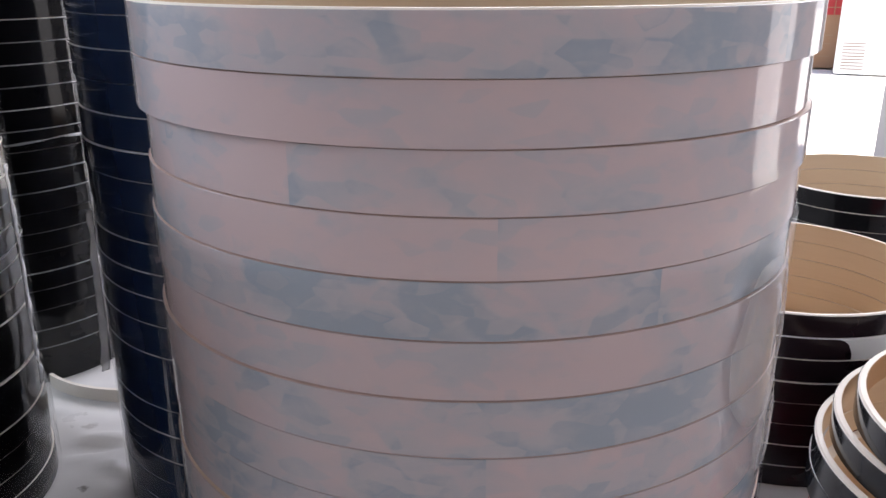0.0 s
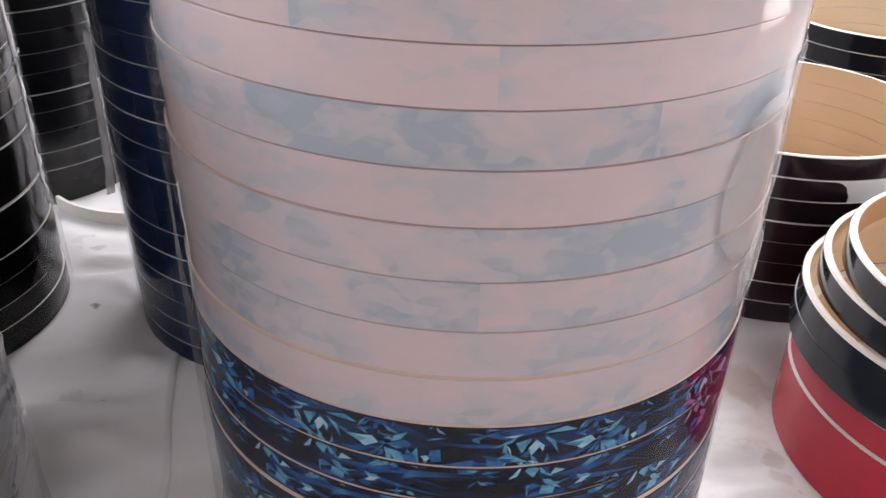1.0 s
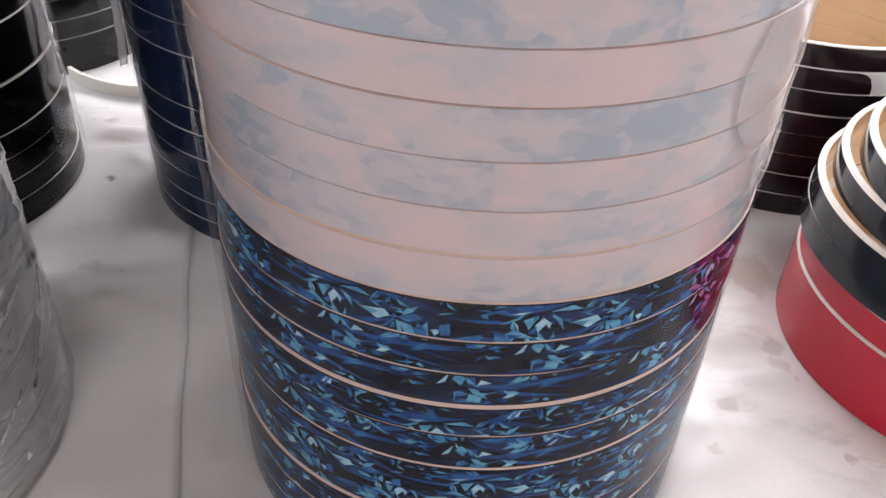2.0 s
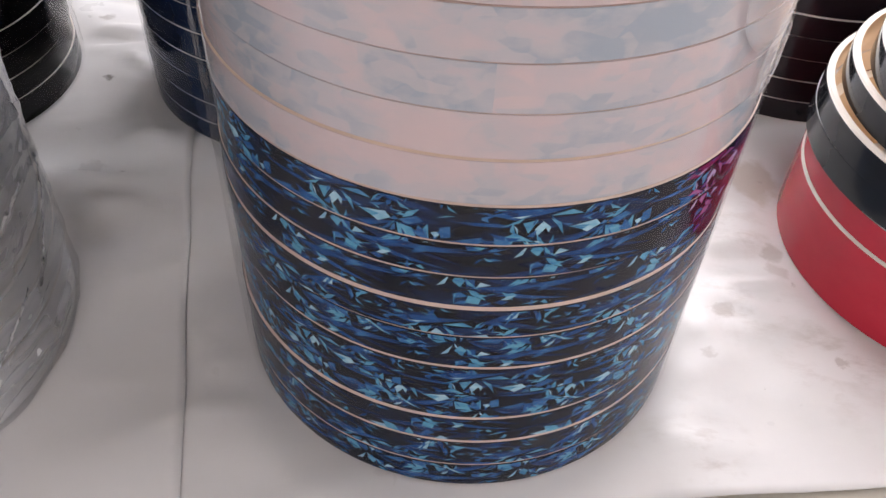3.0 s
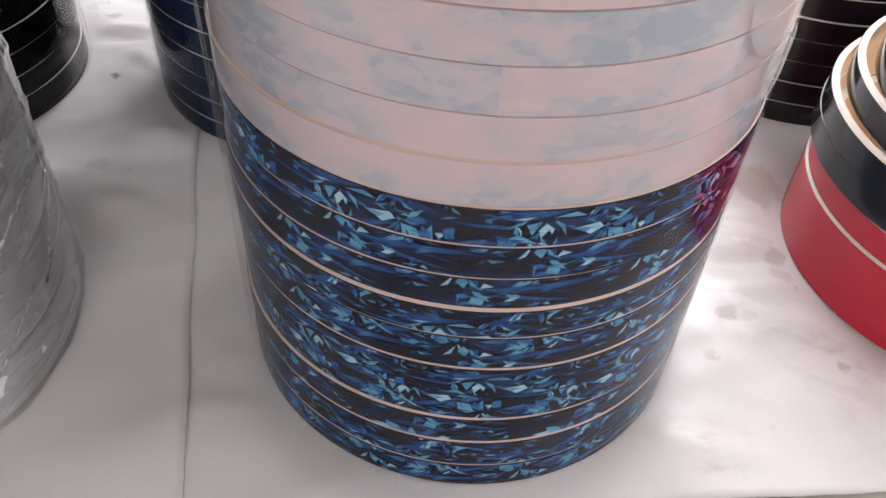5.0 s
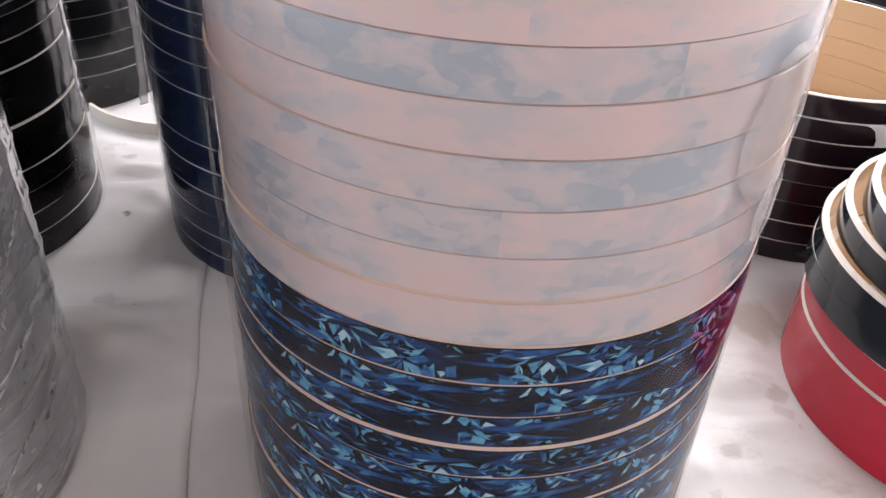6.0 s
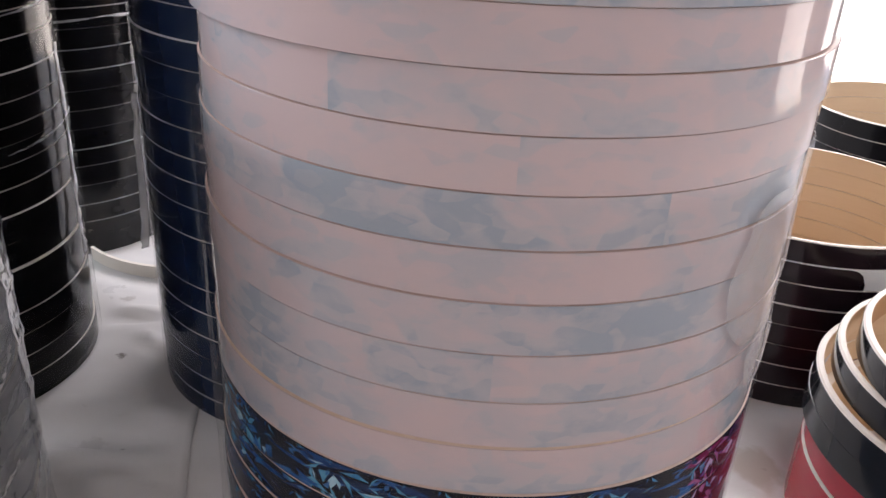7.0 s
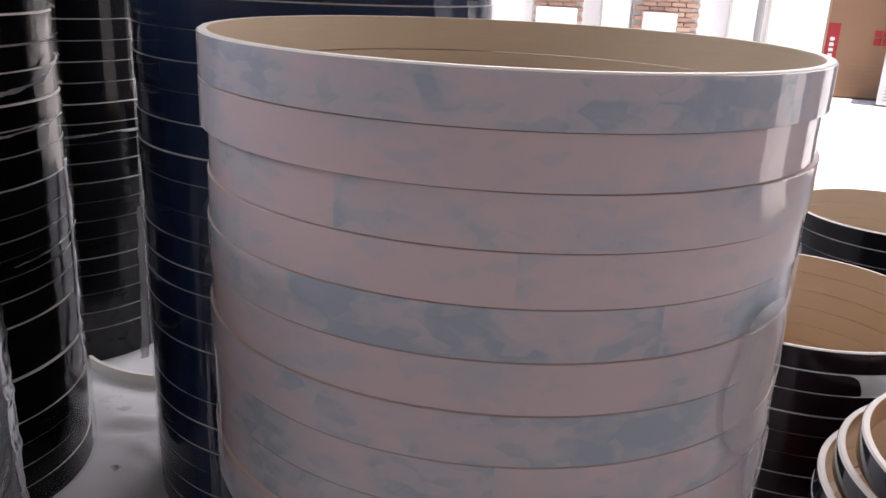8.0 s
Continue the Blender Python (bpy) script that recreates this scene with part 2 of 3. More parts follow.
PEARLS = [make_pearl("pearl_wrap", 0.0), make_pearl("mottled_pearl_wrap", 0.15), make_pearl("bluish_pearl_wrap", 0.30)]
CRYSTAL = make_print("crystal_wrap", (0.0022, 0.003, 0.007), (0.0025, 0.006, 0.020), (0.0035, 0.012, 0.046))
INKS = [make_print("ink_deep_blue", (0.003, 0.010, 0.040), (0.005, 0.021, 0.083), (0.007, 0.036, 0.13)),
        make_print("ink_blue", (0.006, 0.034, 0.125), (0.009, 0.062, 0.21), (0.014, 0.095, 0.29)),
        make_print("ink_azure", (0.010, 0.058, 0.19), (0.022, 0.115, 0.29), (0.038, 0.17, 0.35), 60),
        make_print("ink_cyan", (0.03, 0.16, 0.32), (0.07, 0.27, 0.43), (0.12, 0.36, 0.50), 60),
        make_print("ink_pale", (0.16, 0.38, 0.52), (0.27, 0.48, 0.60), (0.38, 0.58, 0.66), 60)]
PINKS = [make_print("ink_plum", (0.020, 0.003, 0.018), (0.045, 0.005, 0.034), (0.075, 0.008, 0.05)),
         make_print("ink_magenta", (0.09, 0.008, 0.05), (0.15, 0.012, 0.075), (0.20, 0.02, 0.10)),
         make_print("ink_violet", (0.06, 0.02, 0.14), (0.11, 0.04, 0.20), (0.16, 0.08, 0.26), 60),
         make_print("ink_rose", (0.22, 0.05, 0.17), (0.30, 0.10, 0.24), (0.36, 0.17, 0.32), 60),
         make_print("ink_lilac", (0.34, 0.26, 0.44), (0.42, 0.34, 0.52), (0.48, 0.42, 0.58), 60)]
BLACK = make_plain_wrap("black_wrap", (0.004, 0.004, 0.005), (0.008, 0.008, 0.009), 0.08, spec=0.2)
NAVY = make_plain_wrap("navy_wrap", (0.004, 0.010, 0.028), (0.007, 0.018, 0.052), 0.08, spec=0.24)
OXBLOOD = make_plain_wrap("dark_wrap", (0.011, 0.007, 0.009), (0.020, 0.010, 0.013), 0.16)
SLATE = make_plain_wrap("slate_wrap", (0.016, 0.018, 0.021), (0.030, 0.034, 0.040), 0.10)
RED = make_plain_wrap("red_wrap", (0.50, 0.016, 0.040), (0.60, 0.032, 0.060), 0.20)
SILVER = make_plain_wrap("silver_wrap", (0.74, 0.75, 0.76), (0.86, 0.87, 0.88), 0.14, spec=0.5)
CREAM = make_wood("pale_ply", (0.47, 0.34, 0.22), (0.58, 0.45, 0.31))
PLY = make_wood("warm_ply", (0.57, 0.40, 0.25), (0.68, 0.51, 0.34))
EDGE = make_wood("edge_ply", (0.66, 0.60, 0.52), (0.80, 0.75, 0.68))
AMBER = make_wood("amber_ply", (0.32, 0.17, 0.075), (0.42, 0.24, 0.12))
GREY_EDGE = make_wood("grey_edge", (0.40, 0.40, 0.40), (0.56, 0.55, 0.54))
PINK_EDGE = make_wood("pinkish_edge", (0.52, 0.38, 0.32), (0.62, 0.48, 0.41))
BROWN_EDGE = make_wood("brown_edge", (0.50, 0.36, 0.31), (0.58, 0.43, 0.38))
TAN_EDGE = make_wood("tan_edge", (0.52, 0.38, 0.29), (0.60, 0.46, 0.36))
FILM = make_film("packing_film", 0.006, 0.30, 0.04, 0.35)
BUBBLE = make_film("film_bubble", 0.20, 0.5, 0.04, 0.15)
SHINY_FILM = make_film("glossy_film", 0.005, 0.34, 0.03, 0.22)
HAZY_FILM = make_film("milky_film", 0.20, 1.5, 0.045, 0.7, 0.6)
SCRAP = make_film("film_scrap", 0.42, 1.2, 0.10, 0.8)
SHEET = make_sheet()
CONCRETE = make_rough("concrete", (0.42, 0.39, 0.34), (0.55, 0.51, 0.45), 2.5, 0.7)
YARD = make_rough("pale_paving", (0.60, 0.58, 0.55), (0.74, 0.72, 0.69), 0.8, 0.8)
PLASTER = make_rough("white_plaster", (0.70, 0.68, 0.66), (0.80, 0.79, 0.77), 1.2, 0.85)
# grey picked for the unseen walls so that they reflect little light
ROOM = make_rough("unseen_wall_grey", (0.30, 0.285, 0.28), (0.38, 0.365, 0.355), 1.2, 0.85)
MORTAR = make_rough("mortar", (0.5, 0.47, 0.43), (0.62, 0.58, 0.53), 6, 0.95)
BRICK = make_brick()
CARD = make_rough("cardboard", (0.24, 0.135, 0.075), (0.29, 0.17, 0.10), 3, 0.8, 0.1)
CARD_RED = make_rough("red_print", (0.30, 0.018, 0.02), (0.36, 0.026, 0.028), 8, 0.7, 0.05)
CARD_GREY = make_rough("grey_print", (0.24, 0.15, 0.09), (0.28, 0.18, 0.11), 8, 0.7, 0.05)
WHITE_CARD = make_rough("white_card", (0.68, 0.68, 0.66), (0.78, 0.78, 0.76), 3, 0.7, 0.1)
STEEL = make_rough("grey_steel", (0.26, 0.25, 0.24), (0.34, 0.33, 0.31), 5, 0.45, 0.1)
CURTAIN = make_rough("white_cloth", (0.72, 0.70, 0.64), (0.80, 0.78, 0.73), 3, 0.9, 0.2)


# ---- building ----
def mesh_of(name, verts, faces, mats, smooth=True, index=None):
    me = bpy.data.meshes.new(name)
    me.from_pydata(verts, [], faces)
    for m in mats:
        me.materials.append(m)
    if index:
        me.polygons.foreach_set("material_index", index)
    me.polygons.foreach_set("use_smooth", [smooth] * len(faces))
    me.update()
    return me


def part(name, me, parent, label=""):
    ob = new(name, me)
    ob.parent = parent
    return tagged(ob, label)


def lathe(name, profile, mats, steps=128, start=0.0, sweep=360.0, wave=None, index=None):
    """Turns a closed profile of (radius, height) round z; angles run from the front (-y) towards +x."""
    full = sweep >= 360.0
    count = steps if full else steps + 1
    k = len(profile)
    verts, faces, ids = [], [], []
    for i in range(count):
        a = radians(start + sweep * i / steps)
        for r, z in profile:
            if wave:
                r, z = wave(a, r, z)
            verts.append((r * math.sin(a), -r * math.cos(a), z))
    for i in range(steps):
        j = (i + 1) % count
        for q in range(k):
            w = (q + 1) % k
            faces.append((i * k + q, j * k + q, j * k + w, i * k + w))
            ids.append(index[q] if index else 0)
    if not full:
        faces.append(tuple(range(k - 1, -1, -1)))
        faces.append(tuple((count - 1) * k + q for q in range(k)))
        ids += [0, 0]
    me = mesh_of(name, verts, faces, mats, True, ids)
    for e in me.edges:
        e.use_edge_sharp = False
    me.set_sharp_from_angle(angle=radians(35))
    return me


def box_mesh(name, x, y, z, mat, bevel=0.003):
    bm = bmesh.new()
    bmesh.ops.create_cube(bm, size=1.0)
    bmesh.ops.scale(bm, vec=(x, y, z), verts=bm.verts)
    if bevel:
        bmesh.ops.bevel(bm, geom=bm.edges[:], offset=bevel, segments=2, affect="EDGES")
    me = bpy.data.meshes.new(name)
    bm.to_mesh(me)
    bm.free()
    me.materials.append(mat)
    return me


def block(name, lo, hi, mat, label="", category="", kind="structure", bevel=0.003, parent=None):
    me = box_mesh(name, hi[0] - lo[0], hi[1] - lo[1], hi[2] - lo[2], mat, bevel)
    ob = new(name, me)
    ob.location = [(a + b) / 2 for a, b in zip(lo, hi)]
    if parent:
        ob.parent = parent
        return tagged(ob, label)
    return tagged(ob, label, category, kind=kind)


HOOPS = {}


def hoop_meshes(r, h, t, chamfer, inside, edge, wrap):
    key = (r, h, t, chamfer, inside.name, edge.name, wrap.name)
    if key not in HOOPS:
        ri, ro, c = r - t, r - 0.0007, chamfer
        body = [(ri, 0.0007), (ri + 0.0006, 0.0002), (ro - 0.0008, 0.0002), (ro, 0.001), (ro, h - c), (ro - c * 0.8, h - 0.0004), (ri + 0.0008, h - 0.0004), (ri, h - 0.0011)]
        ids = [0, 1, 1, 1, 1, 1, 0, 0]
        band = [(r - 0.0005, 0.0004), (r, 0.0007), (r, h - c - 0.0002), (r - 0.0005, h - c)]
        HOOPS[key] = (lathe("ply_ring", body, [inside, edge], 128, index=ids), lathe("wrap", band, [wrap], 128))
    return HOOPS[key]


def hoop(x, y, z, wrap, label, group, r=0.28, h=0.042, t=0.0085, chamfer=0.0016, inside=None, edge=None, spin=0.0, tilt=(0, 0), band_mesh=None):
    ring, band = hoop_meshes(r, h, t, chamfer, inside or CREAM, edge or EDGE, wrap)
    ob = new("drum_hoop")
    ob.empty_display_size = 0.05
    ob.matrix_world = pose(x, y, z, tilt[0], tilt[1], spin)
    tagged(ob, label, "drum hoop", group)
    part("ply_ring", ring, ob)
    part("wrap", band_mesh or band, ob)
    return ob


# ---- the room and the yard ----
block("floor", (-2.6, -3.6, -0.10), (3.2, 2.45, -0.006), CONCRETE, "worn beige concrete workshop floor", "floor", bevel=0)
block("ground", (-80, -80, -0.30), (80, 120, -0.012), YARD, "sunlit pale paved yard outside the opening", "ground", bevel=0)
# walls, ceiling and lintel are unseen, added to keep daylight off the stacks
block("wall_left", (-2.8, -3.6, -0.1), (-2.6, -0.55, 3.0), ROOM, "unseen grey left wall, added to close the room", "wall", bevel=0)
# the gap is made for the added left fill lamp
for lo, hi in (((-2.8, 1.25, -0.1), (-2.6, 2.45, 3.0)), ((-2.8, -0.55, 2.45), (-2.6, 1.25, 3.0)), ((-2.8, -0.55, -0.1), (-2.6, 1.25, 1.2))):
    block("wall_left_section", lo, hi, ROOM, "unseen grey wall section round the gap for the left fill lamp", "wall", bevel=0)
# unseen right wall; its window and doorway gaps are added for light and reflections
block("wall_right", (3.2, -3.6, -0.1), (3.4, -0.9, 3.0), ROOM, "unseen grey right wall, added to close the room", "wall", bevel=0)
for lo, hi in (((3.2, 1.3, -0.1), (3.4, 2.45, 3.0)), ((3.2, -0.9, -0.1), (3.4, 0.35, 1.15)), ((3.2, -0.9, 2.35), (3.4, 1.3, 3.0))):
    block("wall_right_section", lo, hi, ROOM, "unseen grey wall section round added gaps that let light in", "wall", bevel=0)
# unseen rear wall, with a gap made for the added rear fill lamp
block("wall_rear", (-2.8, -3.8, -0.1), (-0.7, -3.6, 3.0), ROOM, "unseen grey rear wall, added to close the room", "wall", bevel=0)
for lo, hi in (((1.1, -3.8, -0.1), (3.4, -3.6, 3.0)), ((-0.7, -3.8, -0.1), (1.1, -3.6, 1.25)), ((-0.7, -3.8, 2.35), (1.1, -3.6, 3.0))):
    block("wall_rear_section", lo, hi, ROOM, "unseen grey rear wall section round the gap for the rear fill lamp", "wall", bevel=0)
block("ceiling", (-2.8, -3.8, 3.0), (3.4, 2.45, 3.15), ROOM, "unseen grey ceiling, added to keep sun and sky out", "ceiling", bevel=0)
# added out of view so the pearl hoops mirror a dim strip
block("wall_pier", (1.64, 2.45, -0.1), (2.2, 2.6, 2.75), ROOM, "unseen grey pier, added to dim a reflection on the tall stack", "wall", bevel=0)
# added out of view to hold yard light off the left stacks
block("wall_back", (-2.8, 2.45, -0.1), (-0.85, 2.6, 2.75), ROOM, "unseen grey back wall, added to narrow the light from the yard", "wall", bevel=0)
block("lintel", (-2.8, 2.45, 2.75), (3.4, 2.6, 3.15), ROOM, "unseen grey lintel, added over the wide opening", "wall", bevel=0)

# stacks of hoops: x, y, radius
CENTRE, NAVY_AT, BLACK_AT, FAR_AT, GREY_AT, DARK_AT, YARD_AT, RED_AT = ((0, 0, .28), (-.314, .569, .283), (-.995, .433, .272), (-1.077, 1.082, .28), (-.801, -.148, .298),
                                                                        (.594, .777, .278), (1.155, 1.63, .28), (.754, .19, .275))
FEET = (CENTRE, NAVY_AT, BLACK_AT, FAR_AT, GREY_AT, DARK_AT, YARD_AT, RED_AT)


def seam_x(y):
    return -0.378 - 0.275 * (y + 0.01) + 0.0018 * math.sin(y * 23)


# dents and folds of the sheeting: x, y, half length, half width, height, turn
DENTS = ((-.59, .215, .075, .022, -.007, 8), (-.60, .185, .085, .020, .007, 5), (-.57, .135, .10, .022, .006, -12), (-.60, .09, .09, .018, -.004, -20),
         (-.615, .525, .045, .020, .009, -10), (-.60, .485, .035, .015, -.005, -15), (-.70, .585, .055, .016, -.006, 12), (-.69, .615, .06, .018, .006, 10),
         (-.57, .40, .028, .05, .006, 5), (-.52, .30, .05, .03, .005, 30), (.47, .09, .09, .016, .005, 12), (.44, .13, .08, .014, -.004, 8),
         (.40, .03, .05, .012, .004, -30), (.36, -.02, .035, .010, -.003, -50), (.52, .02, .10, .02, .004, 15), (.45, .23, .06, .018, .004, -8))


def crumple(x, y):
    """Height of the sheet's wrinkles; flat where stacks weigh it down."""
    near = min(max(0.0, math.hypot(x - a, y - b) - r) for a, b, r in FEET)
    hold = min(1.0, near / 0.05)
    v = Vector((x * 2.2, y * 4.5, 0.3))
    ridge = 1 - abs(noise.noise(v)) * 2.2
    soft = noise.noise(Vector((x * 5, y * 8, 4.0)))
    fold = 1 - abs(noise.noise(Vector((x * 3.0 + y * 1.5, y * 9.0 - x * 2.0, 7.7)))) * 3.0
    h = 0.003 * max(0.0, ridge) ** 3 + 0.004 * max(0.0, fold) ** 2 + 0.007 * (soft + 0.5) + 0.0016 * noise.noise(Vector((x * 24, y * 30, 9)))
    for a, b, long, wide, high, turn in DENTS:
        c, q = math.cos(radians(turn)), math.sin(radians(turn))
        u, w = ((x - a) * c + (y - b) * q) / long, ((y - b) * c - (x - a) * q) / wide
        if abs(u) < 3 and abs(w) < 3:
            h += 2.0 * high * math.exp(-u * u - w * w)
    return hold * max(0.0, h + 0.0022) if y < 0.75 else hold * h


def sheet(name, x0, x1, y0, y1, inside, label, lift=0.0, curl=lambda x, y: 0.0):
    """A wrinkled plastic sheet of 1.5 mm, its borders set by inside(x, y) -> (x, y)."""
    nx, ny = int((x1 - x0) / 0.014), int((y1 - y0) / 0.014)
    verts, faces = [], []
    for j in range(ny + 1):
        for i in range(nx + 1):
            x, y = inside(i / nx, j / ny)
            verts.append((x, y, lift - 0.0022 + crumple(x, y) + curl(x, y)))
    for j in range(ny):
        for i in range(nx):
            a = j * (nx + 1) + i
            faces.append((a, a + 1, a + nx + 2, a + nx + 1))
    ob = new(name, mesh_of(name, verts, faces, [SHEET]))
    solid = ob.modifiers.new("thickness", "SOLIDIFY")
    solid.thickness, solid.offset = 0.0015, -1
    return tagged(ob, label, "floor sheet", kind="structure")


def right_border(u, v):
    front = lambda x: -0.335 + 0.205 * x + 0.006 * math.sin(x * 9)
    x0 = seam_x(-0.36 + 2.6 * v) - 0.03
    x = x0 + u * (1.95 - x0)
    y0 = front(x)
    y = y0 + (2.25 - y0) * v
    return x, y


def left_border(u, v):
    y = -0.75 + v * 2.9
    x1 = seam_x(y)
    return x1 + (-2.3 - x1) * (1 - u), y


sheet("sheet_right", -0.75, 1.95, -0.35, 2.45, right_border, "crumpled white plastic sheeting on the floor")
sheet("sheet_left", -2.3, -0.3, -0.75, 2.15, left_border, "crumpled glossy white plastic sheeting, overlapping at a seam", 0.0022, lambda x, y: 0.0024 * math.exp(-(seam_x(y) - x) / 0.012))

# ---- the crystal print: a sheet that repeats along the hoop, laid down splinter by splinter ----
PRINT_WIDE, PRINT_HIGH = 2 * math.pi * 0.28 / 10, 0.130


def splinter(pick, u, v, long, wide, angle):
    """A pointed chip: a triangle or a kite, its tip along the angle."""
    c, q = math.cos(angle), math.sin(angle)
    long, wide, skew = long * 1.25, wide * 1.22, pick.uniform(0.25, 0.75)
    shape = [(0, 0), (long * skew, wide * pick.uniform(0.25, 0.6)), (long, pick.uniform(-0.3, 0.3) * wide), (long * pick.uniform(0.2, 0.6), -wide * pick.uniform(0.0, 0.6))]
    if pick.random() < 0.55:
        shape.pop(pick.choice((1, 3)))
    return [(u + a * c - b * q, v + a * q + b * c) for a, b in shape[::-1]]


def crystal_sheet(seed):
    """The chips of one repeat, lowest layer first: (ink, outline)."""
    pick, chips = random.Random(seed), []
    for _ in range(22):
        u, v = pick.uniform(0, PRINT_WIDE), pick.uniform(0, PRINT_HIGH)
        chips.append((pick.choice((0, 0, 0, 1)), splinter(pick, u, v, pick.uniform(0.030, 0.070), pick.uniform(0.006, 0.013), pick.choice((0, math.pi)) + pick.gauss(0.05, 0.22))))
    for _ in range(7):      # swept blades that share a root
        u, v, way = pick.uniform(0, PRINT_WIDE), pick.uniform(0, PRINT_HIGH), pick.choice((0, math.pi))
        for k in range(4):
            chips.append((pick.choice((0, 1)), splinter(pick, u, v, pick.uniform(0.030, 0.065), pick.uniform(0.005, 0.010), way + pick.uniform(-0.35, 0.35))))
    for _ in range(12):     # drifts of small chips
        u, v, way = pick.uniform(0, PRINT_WIDE), pick.uniform(0, PRINT_HIGH), pick.gauss(-0.1, 0.35)
        for k in range(pick.randrange(5, 11)):
            a = u + pick.gauss(0, 0.013), v + pick.gauss(0, 0.005)
            chips.append((pick.choice((1, 1, 2, 2, 2, 3, 3)), splinter(pick, *a, pick.uniform(0.005, 0.014), pick.uniform(0.0026, 0.0058), way + pick.gauss(0, 0.35) + pick.choice((0, math.pi)))))
    for _ in range(11):     # bursts of splinters
        u, v, reach = pick.uniform(0, PRINT_WIDE), pick.uniform(0, PRINT_HIGH), pick.uniform(0.013, 0.027)
        for k in range(pick.randrange(7, 12)):
            a = pick.uniform(0, 2 * math.pi)
            off = pick.uniform(0.05, 0.55) * reach
            squeeze = 0.45 + 0.55 * abs(math.cos(a))
            chips.append((pick.choice((1, 2, 2, 3, 3, 3, 4)), splinter(pick, u + off * math.cos(a) * 1.4, v + off * math.sin(a) * 0.7, reach * squeeze * pick.uniform(0.4, 1.05), reach * pick.uniform(0.20, 0.58), a + pick.gauss(0, 0.25))))
    return chips


def cut(shape, axis, limit, keep_above):
    """The part of a flat outline on one side of a line."""
    made = []
    for a, b in zip(shape, shape[1:] + shape[:1]):
        ina, inb = (a[axis] >= limit) == keep_above, (b[axis] >= limit) == keep_above
        if ina:
            made.append(a)
        if ina != inb:
            f = (limit - a[axis]) / (b[axis] - a[axis])
            made.append((a[0] + (b[0] - a[0]) * f, a[1] + (b[1] - a[1]) * f))
    return made


SHEET_PRINT = crystal_sheet(21)


def printed(r, h, slide, rise, pinks, spans=(-5, 5)):
    """The print on one hoop: chips cut to its height and bent round it; pinks: where blue turns to magenta."""
    verts, faces, ids = [], [], []
    step = 2 * math.pi * r / 180
    for order, (ink, outline) in enumerate(SHEET_PRINT):
        d = r + 0.00012 + 0.00016 * order / len(SHEET_PRINT)
        for lap in (-1, 0, 1):
            flat = [(u, (v - rise) + lap * PRINT_HIGH) for u, v in outline]
            flat = cut(flat, 1, 0.0009, True)
            if len(flat) > 2:
                flat = cut(flat, 1, h - 0.0012, False)
            if len(flat) < 3:
                continue
            for rep_ in range(*spans):
                shape = [(u + slide + rep_ * PRINT_WIDE, v) for u, v in flat]
                u0, u1 = min(p[0] for p in shape), max(p[0] for p in shape)
                middle = (u0 + u1) / 2 / r
                pink = pinks and pinks[0] + 0.10 * math.sin(order * 2.4) < middle < pinks[1]
                for k in range(math.floor(u0 / step), math.floor(u1 / step) + 1):
                    strip = cut(shape, 0, k * step, True)
                    if len(strip) > 2:
                        strip = cut(strip, 0, (k + 1) * step, False)
                    if len(strip) < 3:
                        continue
                    faces.append(tuple(range(len(verts), len(verts) + len(strip))))
                    verts += [(d * math.sin(u / r), -d * math.cos(u / r), v) for u, v in strip]
                    ids.append(ink + (5 if pink else 0))
    me = mesh_of("crystal_print", verts, faces, INKS + PINKS, True, ids)
    me.normals_split_custom_set_from_vertices([Vector((x, y, 0)).normalized() for x, y, z in verts])
    return me


# ---- the middle stack: ten blue crystal hoops below ten pearl ones ----
LEVELS = (0, .042, .088, .130, .172, .216, .262, .301, .340, .380, .4225, .468, .5094, .5514, .5935, .635, .6756, .7166, .758, .7988, .8378)
MOTTLE = (1, 1, 1, 2, 0, 2, 0, 1, 0, 2)
RISES = (.10, .02, .070, .115, .006, .092, .018, .084, .084, .0)
rng = random.Random(4)
